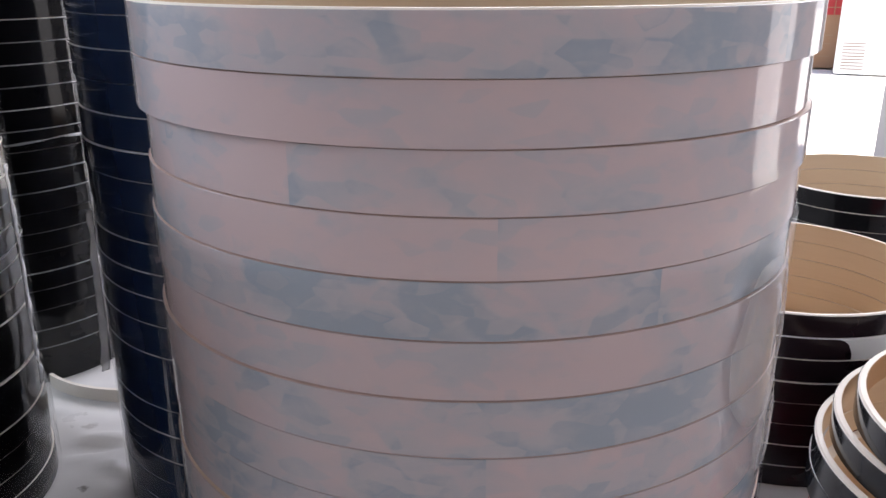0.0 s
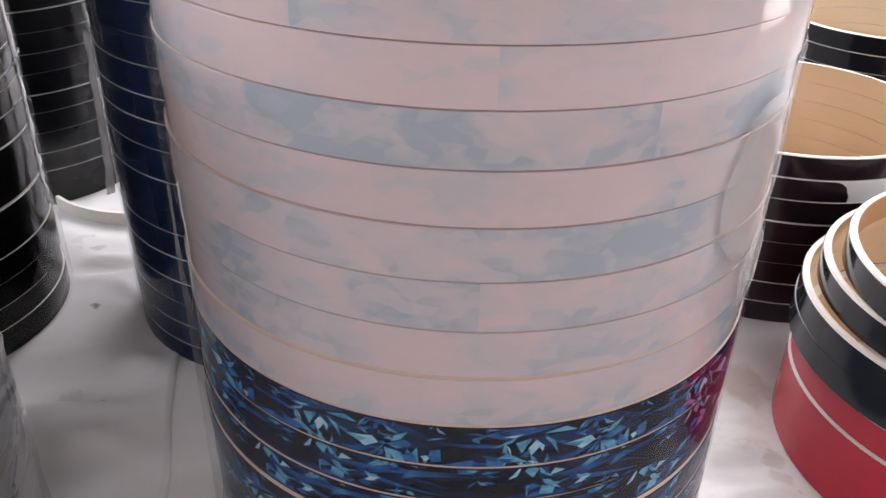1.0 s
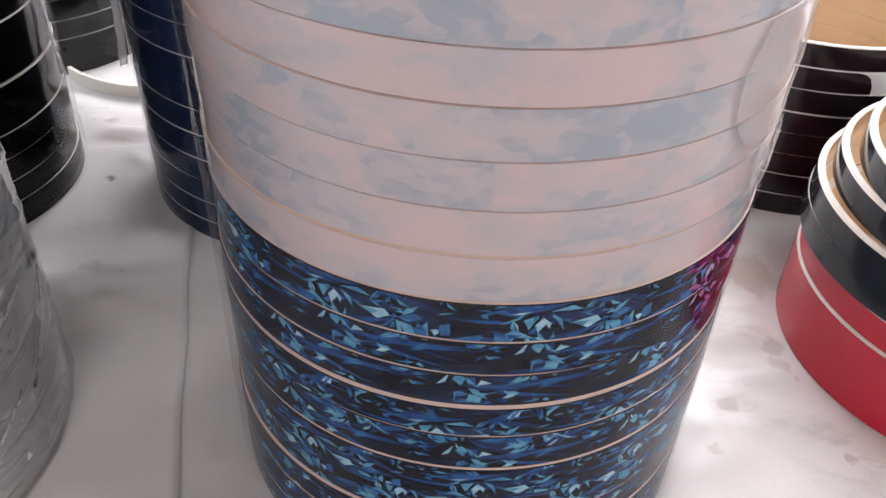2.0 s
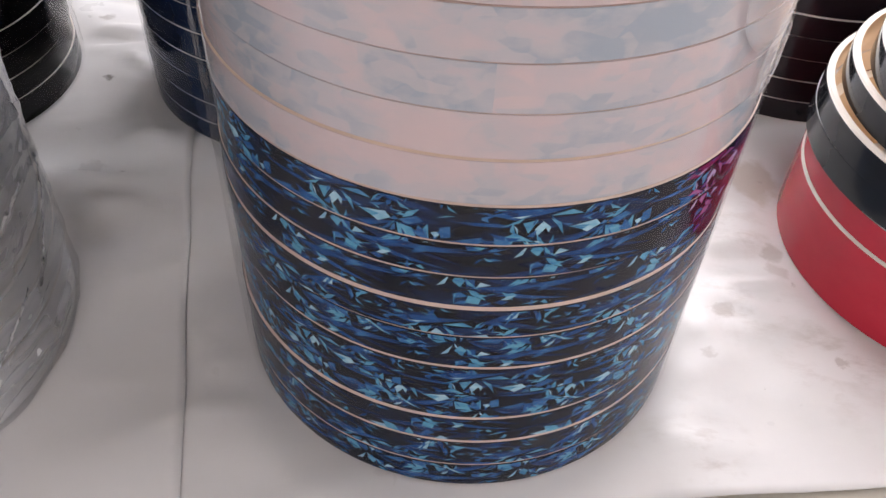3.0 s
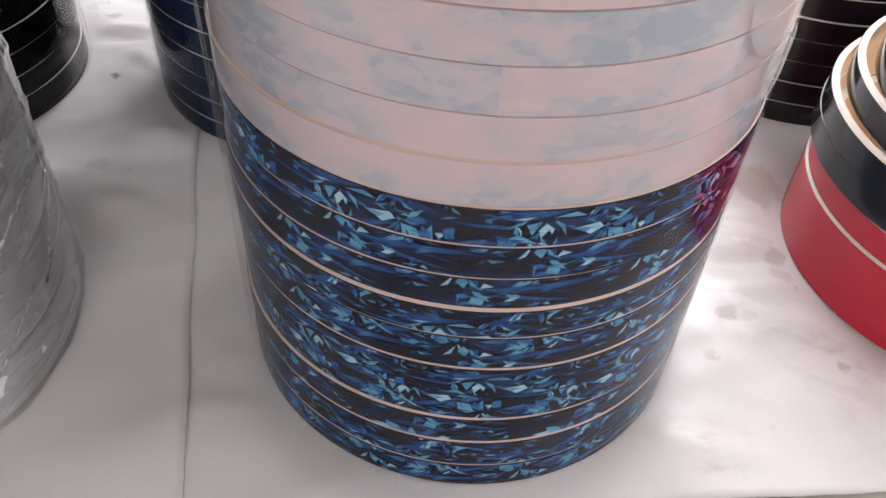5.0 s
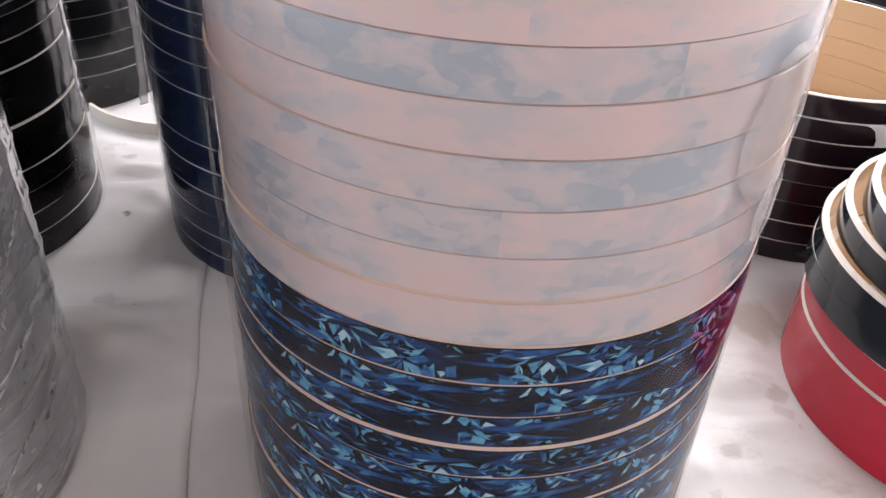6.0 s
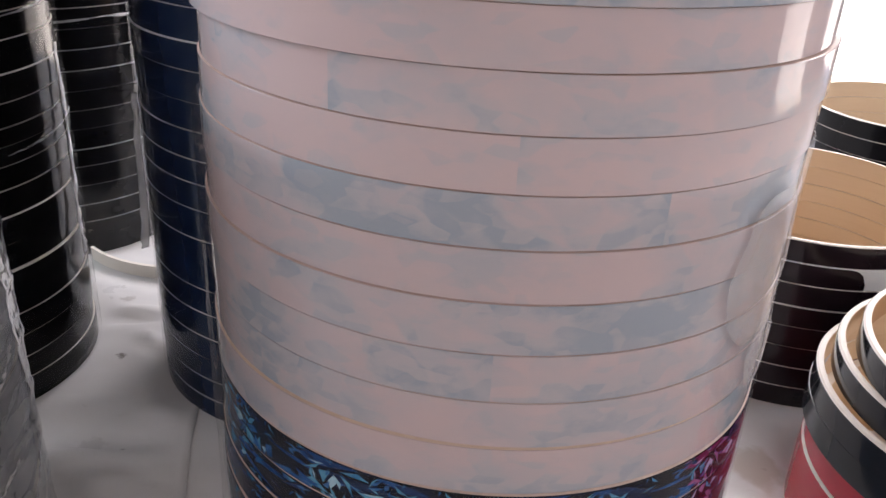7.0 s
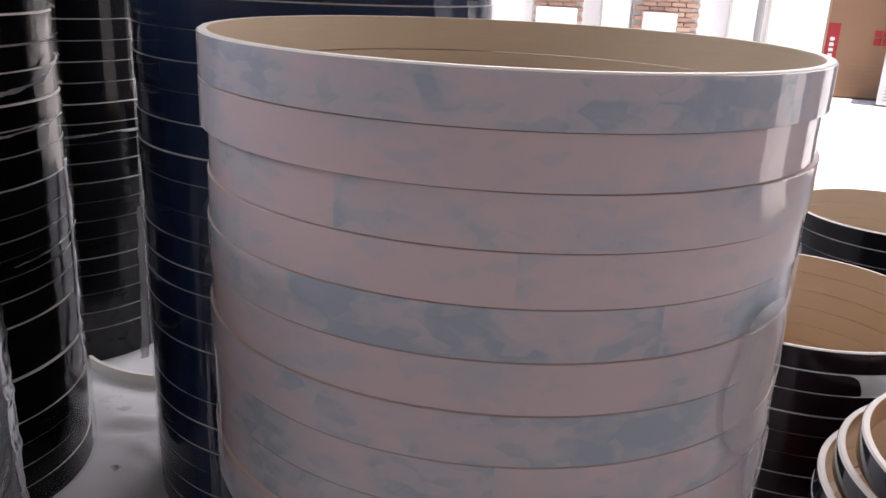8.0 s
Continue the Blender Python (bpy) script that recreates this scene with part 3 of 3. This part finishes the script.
for k in range(20):
    z, h = LEVELS[k], LEVELS[k + 1] - LEVELS[k]
    dx, dy, r = rng.uniform(-0.0014, 0.0014), rng.uniform(-0.0012, 0.0012), 0.28
    if k == 19:
        dx, r = 0.0005, 0.2832
    elif k == 18:
        dx, r = -0.0022, 0.281
    elif k == 17:
        dx = 0.0034
    if k < 10:
        wrap, edge, ch = CRYSTAL, PINK_EDGE, (0.0030 if k in (1, 2, 4, 6, 8) else 0.0016)
        label, group = "wooden drum hoop in dark blue crystal-pattern wrap", "blue crystal hoops of the tall stack"
        if k in (8, 9):
            label = "wooden drum hoop in dark blue and magenta crystal-pattern wrap"
        spin = 0
    else:
        wrap, edge, ch = PEARLS[MOTTLE[k - 10]], (TAN_EDGE if k in (10, 11) else BROWN_EDGE), (0.0022 if k == 10 else 0.0006)
        label, group = ("wooden drum hoop in plain pink-grey pearl wrap", "wooden drum hoop in faintly mottled pearl wrap", "wooden drum hoop in blue-mottled pearl wrap")[MOTTLE[k - 10]], "pearl hoops of the tall stack"
        spin = rng.uniform(0, 360)
        if k == 19:
            label, edge, ch = "top wooden drum hoop in blue-mottled pearl wrap, cream inside", EDGE, 0.0016
    made = hoop(dx, dy, z, wrap, label, group, r=r, h=h, t=(0.0095 if k == 19 else 0.0085), chamfer=ch, edge=edge, spin=spin)
    if k < 10:
        slide, rise = (0.03, 0.11, 0.08, 0.15, 0.05, 0.12, 0.01, -0.062, 0.0, 0.09)[k], RISES[k]
        part("crystal_print", printed(r, h - ch, slide, rise, (0.80, 1.7) if k in (8, 9) else (0.98, 1.5) if k == 7 else None), made.children[1], "splintered blue print")


def film_tube(at, r, z0, z1, mat, label, seed=0, blister=None, slack=0.0012, steps=180, rows=60, uneven=0.01, spiral=0.0, loose=None):
    """A clear film sleeve round a stack, with vertical folds and ridges."""
    verts, faces = [], []
    for j in range(rows + 1):
        for i in range(steps):
            a = 2 * math.pi * i / steps
            top = z1 + uneven * noise.noise(Vector((math.sin(a) * 2, math.cos(a) * 2, seed)))
            z = z0 + (top - z0) * j / rows
            v = Vector((math.sin(a) * 3.2, math.cos(a) * 3.2, z * 2.2 + seed))
            fold = max(0.0, 1 - abs(noise.noise(v)) * 5) * slack
            fine = noise.noise(Vector((math.sin(a) * 9, math.cos(a) * 9, z * 16 + seed))) * slack * 0.35
            d = r + slack * 0.5 + fold + fine
            if spiral:
                turnz = (z * 15.0 + a * spiral + 0.35 * noise.noise(Vector((math.sin(a) * 2, z * 5, seed)))) % 1.0
                d += 0.0022 * math.exp(-((turnz - 0.5) / 0.12) ** 2) + 0.0010 * math.exp(-((turnz - 0.85) / 0.05) ** 2)
            if loose:       # stands off the stack round one side
                d += loose[2] * math.exp(-((((math.degrees(a) - loose[0] + 180) % 360) - 180) / loose[1]) ** 2)
            if blister:
                for ta, tz, wa, wz, high in blister:
                    rho = math.hypot((math.degrees(a) - ta) / wa, (z - tz) / wz)
                    d += high * math.exp(-((rho - 1) / 0.13) ** 2) - (0.0004 if rho < 1 else 0)
            verts.append((at[0] + d * math.sin(a), at[1] - d * math.cos(a), z))
    for j in range(rows):
        for i in range(steps):
            k = (i + 1) % steps
            faces.append((j * steps + i, j * steps + k, (j + 1) * steps + k, (j + 1) * steps + i))
    ob = new("packing_film", mesh_of("packing_film", verts, faces, [mat]))
    return tagged(ob, label, "packing film")


wrapper = film_tube(CENTRE, 0.2820, 0.002, 0.672, FILM, "clear wrinkled packing film round the pearl and blue stack", 3,
          [(52, 0.588, 10.5, 0.066, 0.0012), (58, 0.50, 7, 0.035, 0.0010)], steps=300, rows=140, loose=(-74, 24, 0.0055))


def bubble(ta, tz, wa, wz, high, seed):
    """A loose blister of film standing off the stack, with a puckered rim."""
    verts, faces, rings, spokes = [], [], 12, 56
    for j in range(rings + 1):
        rho = 0.02 + 1.04 * j / rings
        for i in range(spokes):
            a = 2 * math.pi * i / spokes
            wob = 1 + 0.16 * noise.noise(Vector((math.cos(a) * 1.5, math.sin(a) * 1.5, seed)))
            th, z = radians(ta + wa * rho * wob * math.cos(a)), tz + wz * rho * wob * math.sin(a)
            lift = high * (0.45 * (1 - rho * rho * 0.6) + 0.8 * math.exp(-((rho - 0.93) / 0.07) ** 2)) * (0.8 + 0.5 * noise.noise(Vector((a * 1.3, rho * 2, seed + 3))))
            d = 0.2832 + max(0.0, lift if j < rings else 0.0)
            verts.append((d * math.sin(th), -d * math.cos(th), z))
    for j in range(rings):
        for i in range(spokes):
            k = (i + 1) % spokes
            faces.append((j * spokes + i, (j + 1) * spokes + i, (j + 1) * spokes + k, j * spokes + k))
    faces.append(tuple(range(spokes)))
    part("film_bubble", mesh_of("film_bubble", verts, faces, [BUBBLE]), wrapper, "loose shiny blister of film")


bubble(52, 0.588, 10.0, 0.066, 0.0042, 1.0)
bubble(59, 0.497, 6.0, 0.032, 0.0030, 2.0)


# ---- the other stacks ----
def stack(at, levels, wrap, label, group, seed, loose=0.002, t=0.0085, inside=None, edge=None, rims=(0.001,)):
    """Hoops between the given heights; rims: how much of each one's pale edge shows, from the bottom up."""
    pick = random.Random(seed)
    return [hoop(at[0] + pick.uniform(-loose, loose), at[1] + pick.uniform(-loose, loose), z, wrap, label, group, r=at[2], h=round(top - z, 4), t=t,
                 inside=inside, edge=edge, chamfer=rims[k % len(rims)], spin=pick.uniform(0, 360)) for k, (z, top) in enumerate(zip(levels, levels[1:]))]


def even(count, h):
    return [h * k for k in range(count + 1)]


FAINT, THIN, MID, BOLD = 0.0004, 0.0010, 0.0018, 0.0030
NAVY_LEVELS = (0, .036, .075, .1148, .1555, .200, .243, .2862, .330, .378, .420, .4573, .500, .5422, .5876, .6283, .6737, .7163, .7592, .8025, .846, .889, .932, .975, 1.018)
BLACK_LEVELS = (0, .047, .0855, .1265, .1665, .2063, .245, .288, .333, .376, .412, .442, .472, .508, .550, .597, .638, .676, .722, .761, .805, .846, .888, .930)
FAR_LEVELS = (0, .0386, .0817, .1229, .1677, .2132, .2516, .296, .3374, .3795, .4235, .4671, .5088, .5513, .5932, .637, .6803, .723, .7663, .81, .852, .895, .938)
stack(NAVY_AT, NAVY_LEVELS, NAVY, "wooden drum hoop in glossy navy wrap", "navy stack", 11, 0.0016, edge=GREY_EDGE,
      rims=(MID, MID, FAINT, THIN, MID, THIN, FAINT, MID, FAINT, THIN, MID, FAINT, THIN, THIN, MID, THIN, FAINT, THIN, FAINT, MID, THIN, THIN, THIN, MID))
stack(BLACK_AT, BLACK_LEVELS, BLACK, "wooden drum hoop in glossy black wrap under film", "black stack beside the milky one", 12, 0.0028, edge=EDGE,
      rims=(THIN, THIN, MID, FAINT, MID, MID, FAINT, MID, MID, THIN, FAINT, BOLD, THIN, MID, FAINT, BOLD, BOLD, MID, BOLD, BOLD, MID, THIN, MID))
stack(FAR_AT, FAR_LEVELS, BLACK, "wooden drum hoop in glossy black wrap", "black stack by the loose strip", 13, 0.002, edge=GREY_EDGE,
      rims=(FAINT, THIN, MID, THIN, MID, THIN, THIN, THIN, FAINT, MID, MID, FAINT, MID, MID, MID, MID, MID, MID, MID, MID, MID, MID))
stack(GREY_AT, even(20, 0.041), SILVER, "wooden drum hoop in silver-grey wrap under milky film", "silver stack", 14, 0.004, edge=EDGE, rims=(BOLD, THIN, MID, BOLD, THIN))
stack(YARD_AT, even(6, 0.0478), BLACK, "wooden drum hoop in near-black wrap, pale inside", "short stack near the yard", 15, 0.002, edge=EDGE, rims=(MID, THIN, MID, THIN, MID, BOLD))
dark = stack(DARK_AT, even(8, 0.0405), OXBLOOD, "wooden drum hoop in near-black wrap, warm ply inside", "low dark stack", 16, 0.002, inside=PLY, edge=EDGE, rims=(.0016, .0013, .0009, .0003, .0030, .0004, .0034, .0024))

FILMS = {
    BLACK_AT: film_tube(BLACK_AT, 0.2772, 0.004, 0.93, SHINY_FILM, "clear crumpled packing film round the black stack", 21, None, 0.0022, steps=240, rows=120),
    FAR_AT: film_tube(FAR_AT, 0.2835, 0.004, 0.528, SHINY_FILM, "clear packing film round the lower half of the black stack", 41, None, 0.0016, uneven=0.012),
    NAVY_AT: film_tube(NAVY_AT, 0.2862, 0.004, 1.0, SHINY_FILM, "tight clear packing film round the navy stack", 27, None, 0.0012),
    GREY_AT: film_tube(GREY_AT, 0.3005, 0.004, 0.84, HAZY_FILM, "milky creased packing film round the silver stack", 33, None, 0.0026, steps=300, rows=260, spiral=1.1),
}

# red and black stack: (x, y, radius, bottom, height)
hoop(.754, .19, 0, RED, "tall red-wrapped drum shell under black hoops", "red and black stack", r=.276, h=.116, chamfer=.0034, inside=PLY, edge=EDGE)
hoop(.755, .190, .116, RED, "wooden drum hoop in red wrap", "red and black stack", r=.2735, h=.042, t=.018, chamfer=.0016, inside=PLY, edge=EDGE)
hoop(.749, .203, .158, SLATE, "wooden drum hoop in glossy slate-black wrap", "red and black stack", r=.276, h=.042, t=.018, chamfer=.0022, inside=PLY, edge=GREY_EDGE)
hoop(.745, .196, .200, SLATE, "wooden drum hoop in slate-black wrap with white rim", "red and black stack", r=.273, h=.042, t=.011, chamfer=.003, inside=PLY)
hoop(.755, .191, .242, SLATE, "wooden drum hoop in slate-black wrap with white rim", "red and black stack", r=.265, h=.042, t=.011, chamfer=.003, inside=PLY)
hoop(.766, .162, .284, SLATE, "top wooden drum hoop with white rim, amber inside", "red and black stack", r=.262, h=.042, t=.011, chamfer=.003, inside=AMBER)


def short_band(a, r, z):
    """The wrap that stops short, with a rounded upper corner."""
    end = math.radians(7.2)
    gap = max(0.0, 1 - (end - a) * 0.28 / 0.030)
    return r, (z - 0.026 * (1 - math.sqrt(max(0.0, 1 - gap * gap))) if z > 0.02 else z)


# the second hoop from the top of the dark stack shows bare white past the end of its wrap
bare = dark[6]
bare.matrix_world = pose(bare.location[0], bare.location[1], bare.location[2], 0, 0, 0)
tagged(bare, "wooden drum hoop, its near-black wrap ending over white board")
bare.children[1].data = lathe("wrap", [(.2775, .001), (.278, .0014), (.278, .0378), (.2775, .038)], [OXBLOOD], 150, start=-215, sweep=222.2, wave=short_band)
bare.children[0].data = bare.children[0].data.copy()
bare.children[0].data.materials[1] = WHITE_CARD


def ribbon(at, r, track, wide, mat, label, seed, flare=0.0, stands_off=False, along=False):
    """A loose strip of film on the side of a stack, along a track of (angle, height, distance off the stack)."""
    verts, faces, steps = [], [], 28
    for i in range(steps + 1):
        u = i / steps * (len(track) - 1)
        k = min(int(u), len(track) - 2)
        f = u - k
        a, z, off = [p + (q - p) * f for p, q in zip(track[k], track[k + 1])]
        w = wide * (1 + flare * i / steps) * (0.85 + 0.4 * noise.noise(Vector((i * 0.35, seed, 0))))
        for j in range(5):
            s_ = (j / 4 - 0.5)
            da = s_ * w / r
            d = r + off + 0.004 * noise.noise(Vector((i * 0.5, j * 0.9, seed)))
            aa = radians(a) + da
            if stands_off:
                aa, d = radians(a) + 0.01 * noise.noise(Vector((i * 0.4, j * 0.7, seed))), r + off + (s_ + 0.5) * w
            lift = 0.004 * noise.noise(Vector((i * 0.3, j, seed + 5)))
            if along:       # lies along the hoop, its width upright
                aa, lift = radians(a), lift * 0.5 + s_ * w * (0.4 + 1.6 * abs(noise.noise(Vector((i * 0.9, seed, 3)))))
            verts.append((at[0] + d * math.sin(aa), at[1] - d * math.cos(aa), z + lift))
    for i in range(steps):
        for j in range(4):
            q = i * 5 + j
            faces.append((q, q + 1, q + 6, q + 5))
    ob = part("film_strip", mesh_of("film_strip", verts, faces, [mat]), FILMS[at], label)
    solid = ob.modifiers.new("thickness", "SOLIDIFY")
    solid.thickness = 0.0005
    return ob


ribbon(NAVY_AT, .286, [(-69, .505, -.001), (-68, .45, .000), (-68, .38, .001), (-67, .32, .001), (-66, .275, .002), (-66, .24, .006)], .009, SCRAP, "loose white film strip hanging off the navy stack", 1, 0.9, True)
ribbon(BLACK_AT, .278, [(103, .57, .003), (102, .40, .004), (101, .27, .004), (100, .20, .008)], .018, SCRAP, "loose glossy film strip hanging off the black stack", 2, 0.2)
ribbon(BLACK_AT, .279, [(66, .690, .002), (78, .697, .006), (90, .708, .007), (99, .722, .004), (106, .735, .002)], .010, SCRAP, "crumpled film edge on the black stack", 3, along=True)
ribbon(BLACK_AT, .279, [(60, .630, .002), (74, .633, .005), (88, .638, .005), (104, .645, .003)], .005, SCRAP, "creased film edge on the black stack", 4, along=True)
ribbon(BLACK_AT, .279, [(70, .432, .002), (84, .438, .006), (96, .446, .006), (108, .456, .003)], .005, SCRAP, "creased film edge on the black stack", 5, along=True)
ribbon(GREY_AT, .303, [(84, .40, .003), (86, .33, .008), (88, .27, .004)], .0035, SCRAP, "torn film edge on the silver stack", 6)
ribbon(GREY_AT, .303, [(70, .20, .003), (86, .235, .009), (98, .25, .006)], .004, SCRAP, "torn film edge on the silver stack", 7)
ribbon(GREY_AT, .303, [(74, .30, .003), (79, .33, .008), (80, .36, .004)], .005, SCRAP, "torn film flap on the silver stack", 8)

ribbon(FAR_AT, .2850, [(-20, .505, .001), (5, .512, .003), (30, .524, .003), (55, .531, .003), (80, .526, .001)], .008, SCRAP, "rolled upper edge of film on the black stack", 9, along=True)
ribbon(NAVY_AT, .2868, [(6, .600, .001), (12, .597, .005), (19, .601, .002)], .007, SCRAP, "small crumple of film on the navy stack", 10, along=True)
# sharp creases of the milky film, climbing with the winding
pick = random.Random(9)
for k in range(16):
    a, z = pick.uniform(30, 92), pick.uniform(0.04, 0.66)
    rise, run = pick.uniform(0.03, 0.13), pick.uniform(8, 26)
    ribbon(GREY_AT, .303, [(a, z, .001), (a + run * .5, z + rise * .6, .003), (a + run, z + rise, .001)], pick.uniform(.0012, .0030), SCRAP, "sharp white crease of the milky film", 20 + k)

# bent offcut standing on edge on the sheet
strip_arc = lathe("bent_ply_strip", [(.272, 0.0), (.280, 0.0), (.280, .028), (.272, .028)], [EDGE], 48, start=229 - 270, sweep=98)
ob = new("bent_ply_strip", strip_arc)
ob.location = (-.715, 1.045, 0.004)
tagged(ob, "curved pale ply strip standing on edge on the sheeting", "ply strip")


# ---- yard: far wall with brick panels, boxes ----
block("wall_far", (-30, 13.2, -0.1), (30, 13.6, 6.0), PLASTER, "white far wall with exposed brick panels", "wall", bevel=0)
brick_mesh = box_mesh("brick", 0.215, 0.09, 0.062, BRICK, 0.004)
for x0, cols, seed in ((0.34, 3, 1), (1.93, 4, 2)):
    panel = block("brick_panel", (x0 - 0.02, 13.14, -0.1), (x0 + cols * 0.227 + 0.1, 13.2, 1.3), MORTAR, "exposed brick panel in the white wall", "wall", bevel=0)
    pick = random.Random(seed)
    for row in range(17):
        for c in range(cols):
            b = new("brick", brick_mesh)
            b.parent = panel
            b.matrix_parent_inverse = panel.matrix_world.inverted()
            b.location = (x0 + 0.11 + c * 0.227 + (0.11 if row % 2 else 0) - panel.location[0], 13.12 + pick.uniform(-.006, .006) - panel.location[1], 0.035 + row * 0.074 - panel.location[2])
            b.matrix_parent_inverse.identity()
post = new("steel_post", lathe("steel_post", [(0.0005, 0), (0.045, 0), (0.045, 3.0), (0.0005, 3.0)], [STEEL], 24))
post.location = (3.18, 10.6, 0)
tagged(post, "grey steel post standing in the yard", "post")


def carton(name, x, y, wide, deep, high, mat, label, turn=0):
    root = new(name)
    root.matrix_world = pose(x, y, 0, 0, 0, turn)
    tagged(root, label, "box")
    body = part("body", box_mesh("body", wide, deep, high, mat, 0.008), root)
    body.location = (wide / 2, deep / 2, high / 2)
    return root


def print_on(root, name, x0, x1, z0, z1, mat, label="", lift=0.003):
    p = part(name, box_mesh(name, x1 - x0, 0.002, z1 - z0, mat, 0), root, label)
    p.location = ((x0 + x1) / 2, -lift, (z0 + z1) / 2)


for x0, x1 in ((1.42, 1.86), (3.42, 3.80), (4.02, 4.34)):
    block("pilaster", (x0, 13.06, -0.1), (x1, 13.2, 6.0), CURTAIN, "cream pilaster of the far white wall", "wall", bevel=0.01)
big = carton("cardboard_box", 2.745, 6.92, 0.62, 0.5, 1.12, CARD, "brown cardboard carton with a red printed edge", -17)
print_on(big, "red_stripe", 0.0, 0.10, 0.01, 0.62, CARD_RED, "red printed stripe")
for i in range(8):
    print_on(big, "lettering_bar", 0.032, 0.068, 0.15 + i * 0.046, 0.18 + i * 0.046, WHITE_CARD, lift=0.006)
for i, j in ((0, 0), (1, 0), (0, 1), (1, 1)):
    print_on(big, "emblem_square", 0.375 + i * 0.066, 0.433 + i * 0.066, 0.455 + j * 0.066, 0.513 + j * 0.066, CARD_RED)
for i in range(6):
    print_on(big, "print_line", 0.20, 0.20 + (0.24, 0.10, 0.14, 0.24, 0.19, 0.25)[i], 0.10 + i * 0.036, 0.109 + i * 0.036, CARD_GREY)
white = carton("white_box", 3.06, 6.42, 0.5, 0.45, 0.95, WHITE_CARD, "tall white carton standing on the yard paving", -23)
for i in range(9):
    print_on(white, "print_line", 0.05, 0.22, 0.04 + i * 0.026, 0.046 + i * 0.026, CARD_GREY)
carton("white_box", 2.05, 12.4, 0.44, 0.4, 0.43, WHITE_CARD, "white carton standing before the brick panel", 4)
# plain box in place of irregular white things, not a known carton
carton("white_box", 0.36, 12.3, 0.62, 0.4, 0.44, WHITE_CARD, "plain white box in place of indistinct white things by the bricks", -3)
